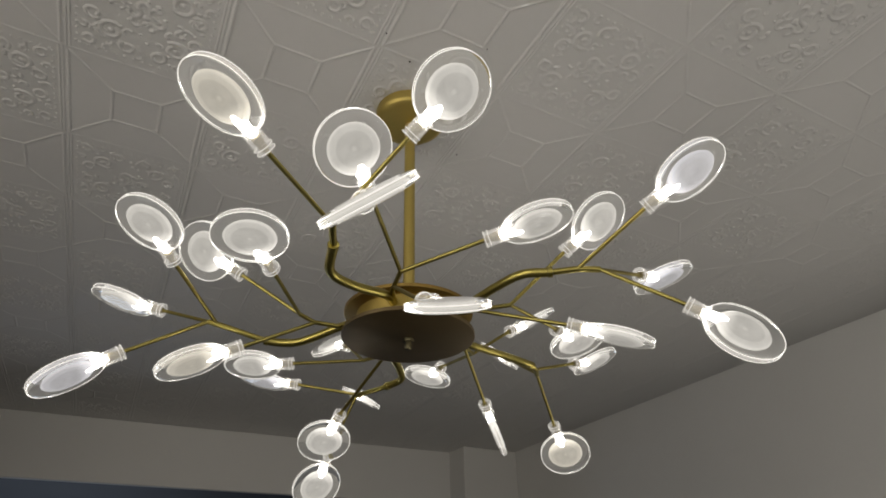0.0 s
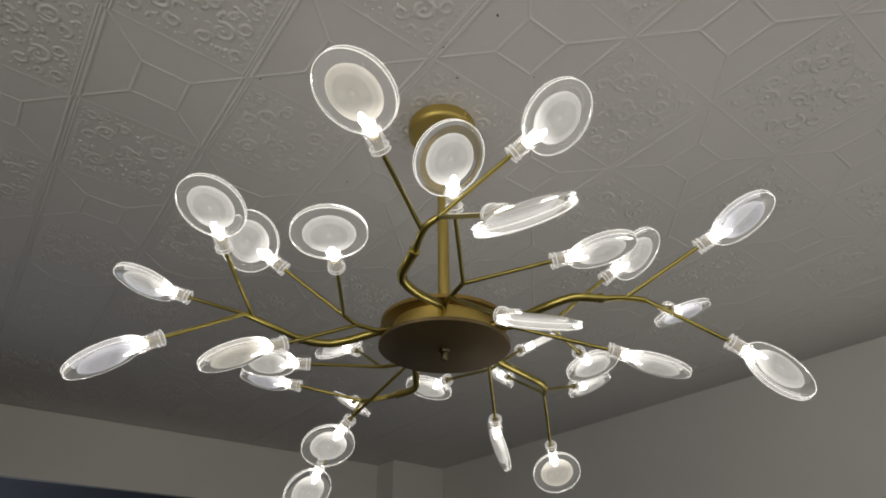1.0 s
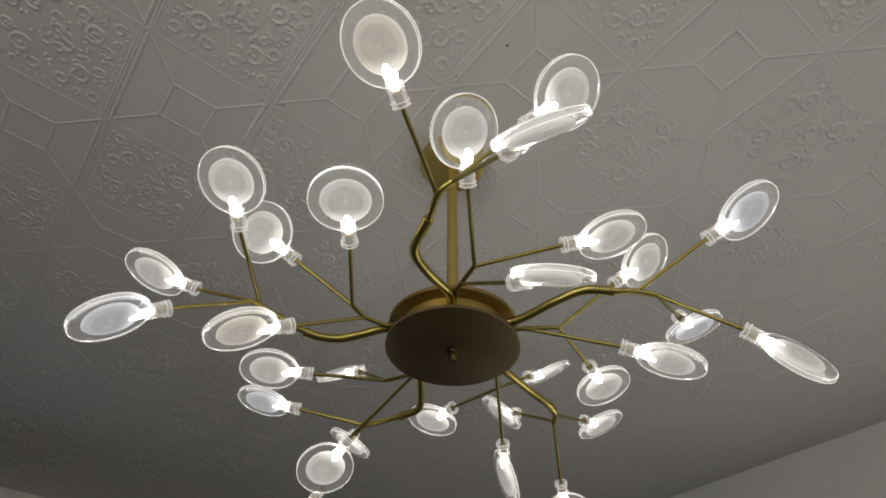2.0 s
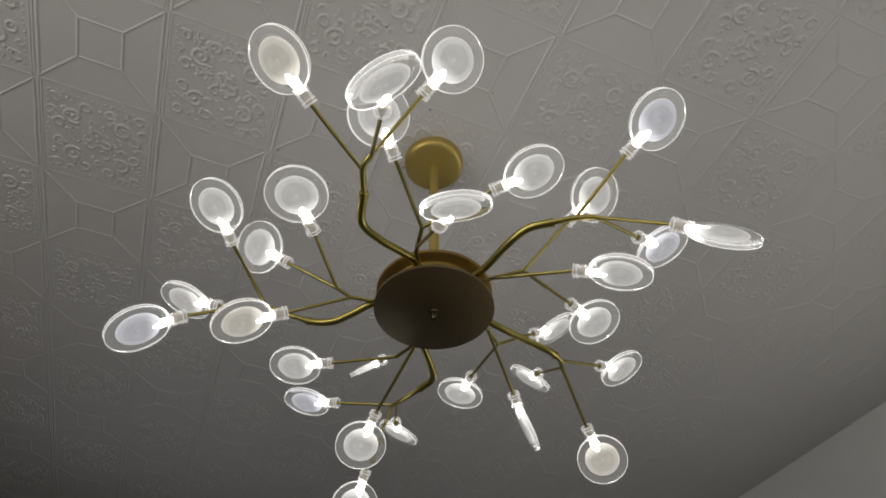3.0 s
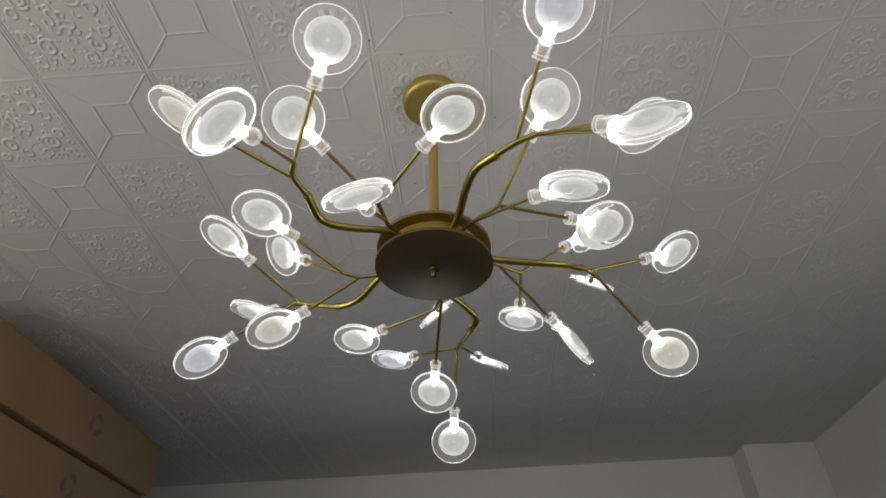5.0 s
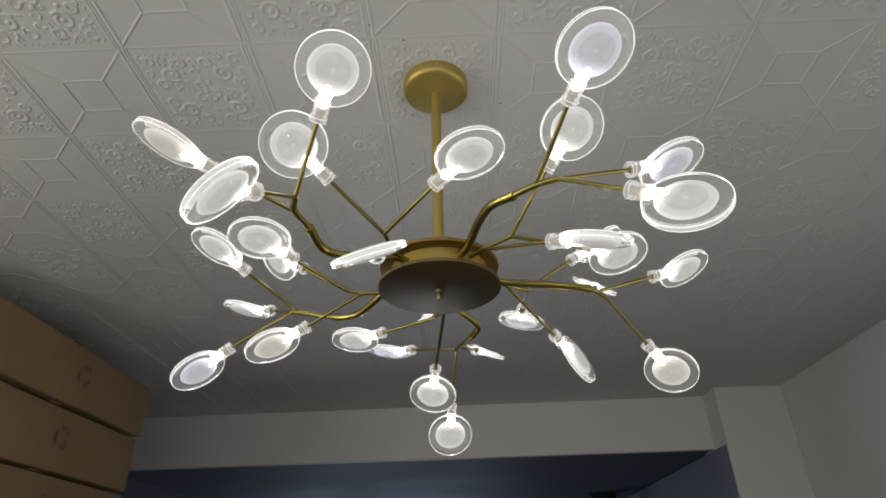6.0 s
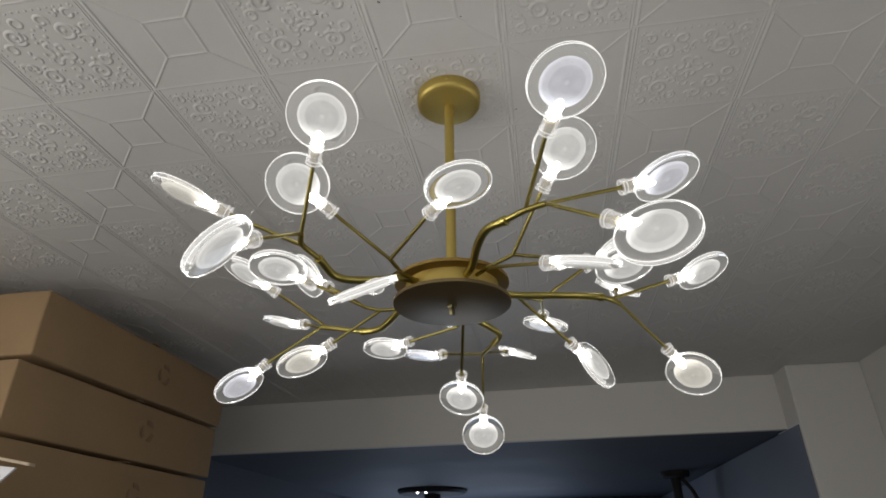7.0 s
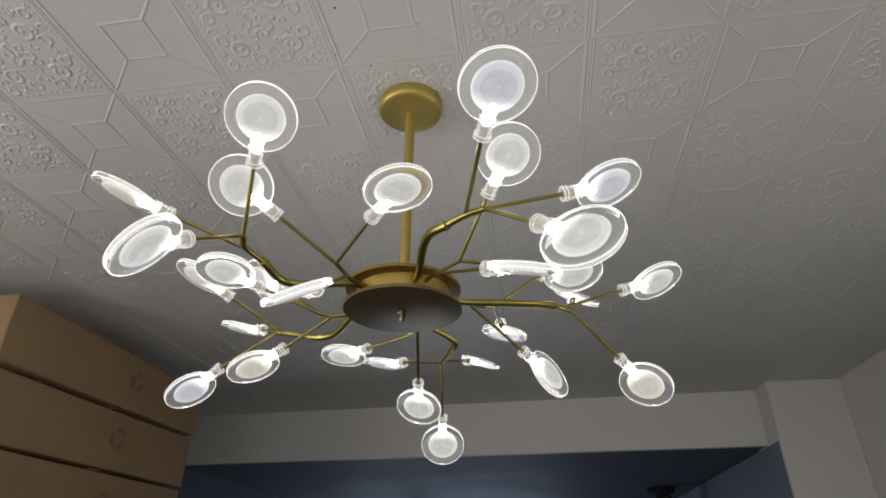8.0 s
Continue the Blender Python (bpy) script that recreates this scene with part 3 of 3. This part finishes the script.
# ---- white board on a stand beside the boxes ----
stand = thing("display_stand", pose(0, 0, 0, 0, 0, 30) @ pose(-1.62, 0.45, 0), "white board with pale wooden edge on a thin stand", "stand")
bm = bmesh.new()
lathe(bm, [(0, 0), (0.14, 0), (0.14, 0.008), (0.02, 0.014), (0.011, 0.03), (0.011, 1.845), (0, 1.845)], 24)
part("pole", bm, BLACKMETAL, stand)
bm = bmesh.new()
box(bm, (-0.04, 0.085, 1.770), (0.30, 0.093, 1.842), 0.0015)
for v in bm.verts:
    if v.co.x > 0.2:
        v.co.x += 0.9 * (v.co.z - 1.79)
    v.co.z -= 0.11 * (v.co.x - 0.1)
part("board", bm, WHITEBOARD, stand)
bm = bmesh.new()
box(bm, (-0.06, 0.084, 1.862), (0.385, 0.110, 1.871), 0.002)
for v in bm.verts:
    v.co.z -= 0.19 * (v.co.x - 0.15)
part("edge_strip", bm, PALEWOOD, stand)
bm = bmesh.new()
box(bm, (-0.008, -0.008, 1.82), (0.008, 0.092, 1.836), 0.002)
part("bracket", bm, BLACKMETAL, stand)


# ---- dark lamps on the far room's ceiling ----
def far_lamp(x, y, radius, lit, label):
    ob = thing("ceiling_lamp", SKEW @ pose(x, y, SOFFIT + 0.004), label, "lamp", "far room lamps")
    thick = max(0.035, 0.19 * radius)
    part("ceiling_plate", lathe(bmesh.new(), [(0, 0), (radius, 0), (radius, -0.02), (radius * 0.92, -0.045), (0, -0.05)], 40), BLACKMETAL, ob)
    part("stem", lathe(bmesh.new(), [(0, -0.045), (1.25 * thick, -0.05), (1.05 * thick, -0.12), (thick, -0.62), (0, -0.63)], 20), BLACKMETAL, ob)
    for dx in lit:
        bm = bmesh.new()
        bmesh.ops.create_uvsphere(bm, u_segments=12, v_segments=8, radius=0.009, matrix=Matrix.Translation((dx, -0.30, -0.052)))
        part("small_bulb", bm, LED, ob)
    return ob


far_lamp(-1.14, 5.43, 0.36, (-0.085, 0.0), "dark round ceiling lamp with two tiny lit points")
other = far_lamp(1.13, 4.55, 0.12, (), "dark round ceiling lamp with slanting cable")
part("cable", tube(bmesh.new(), smooth_line([(0.05, 0, -0.05), (0.14, -0.02, -0.22), (0.20, -0.03, -0.6)], 6), 0.016, 8), BLACKMETAL, other)
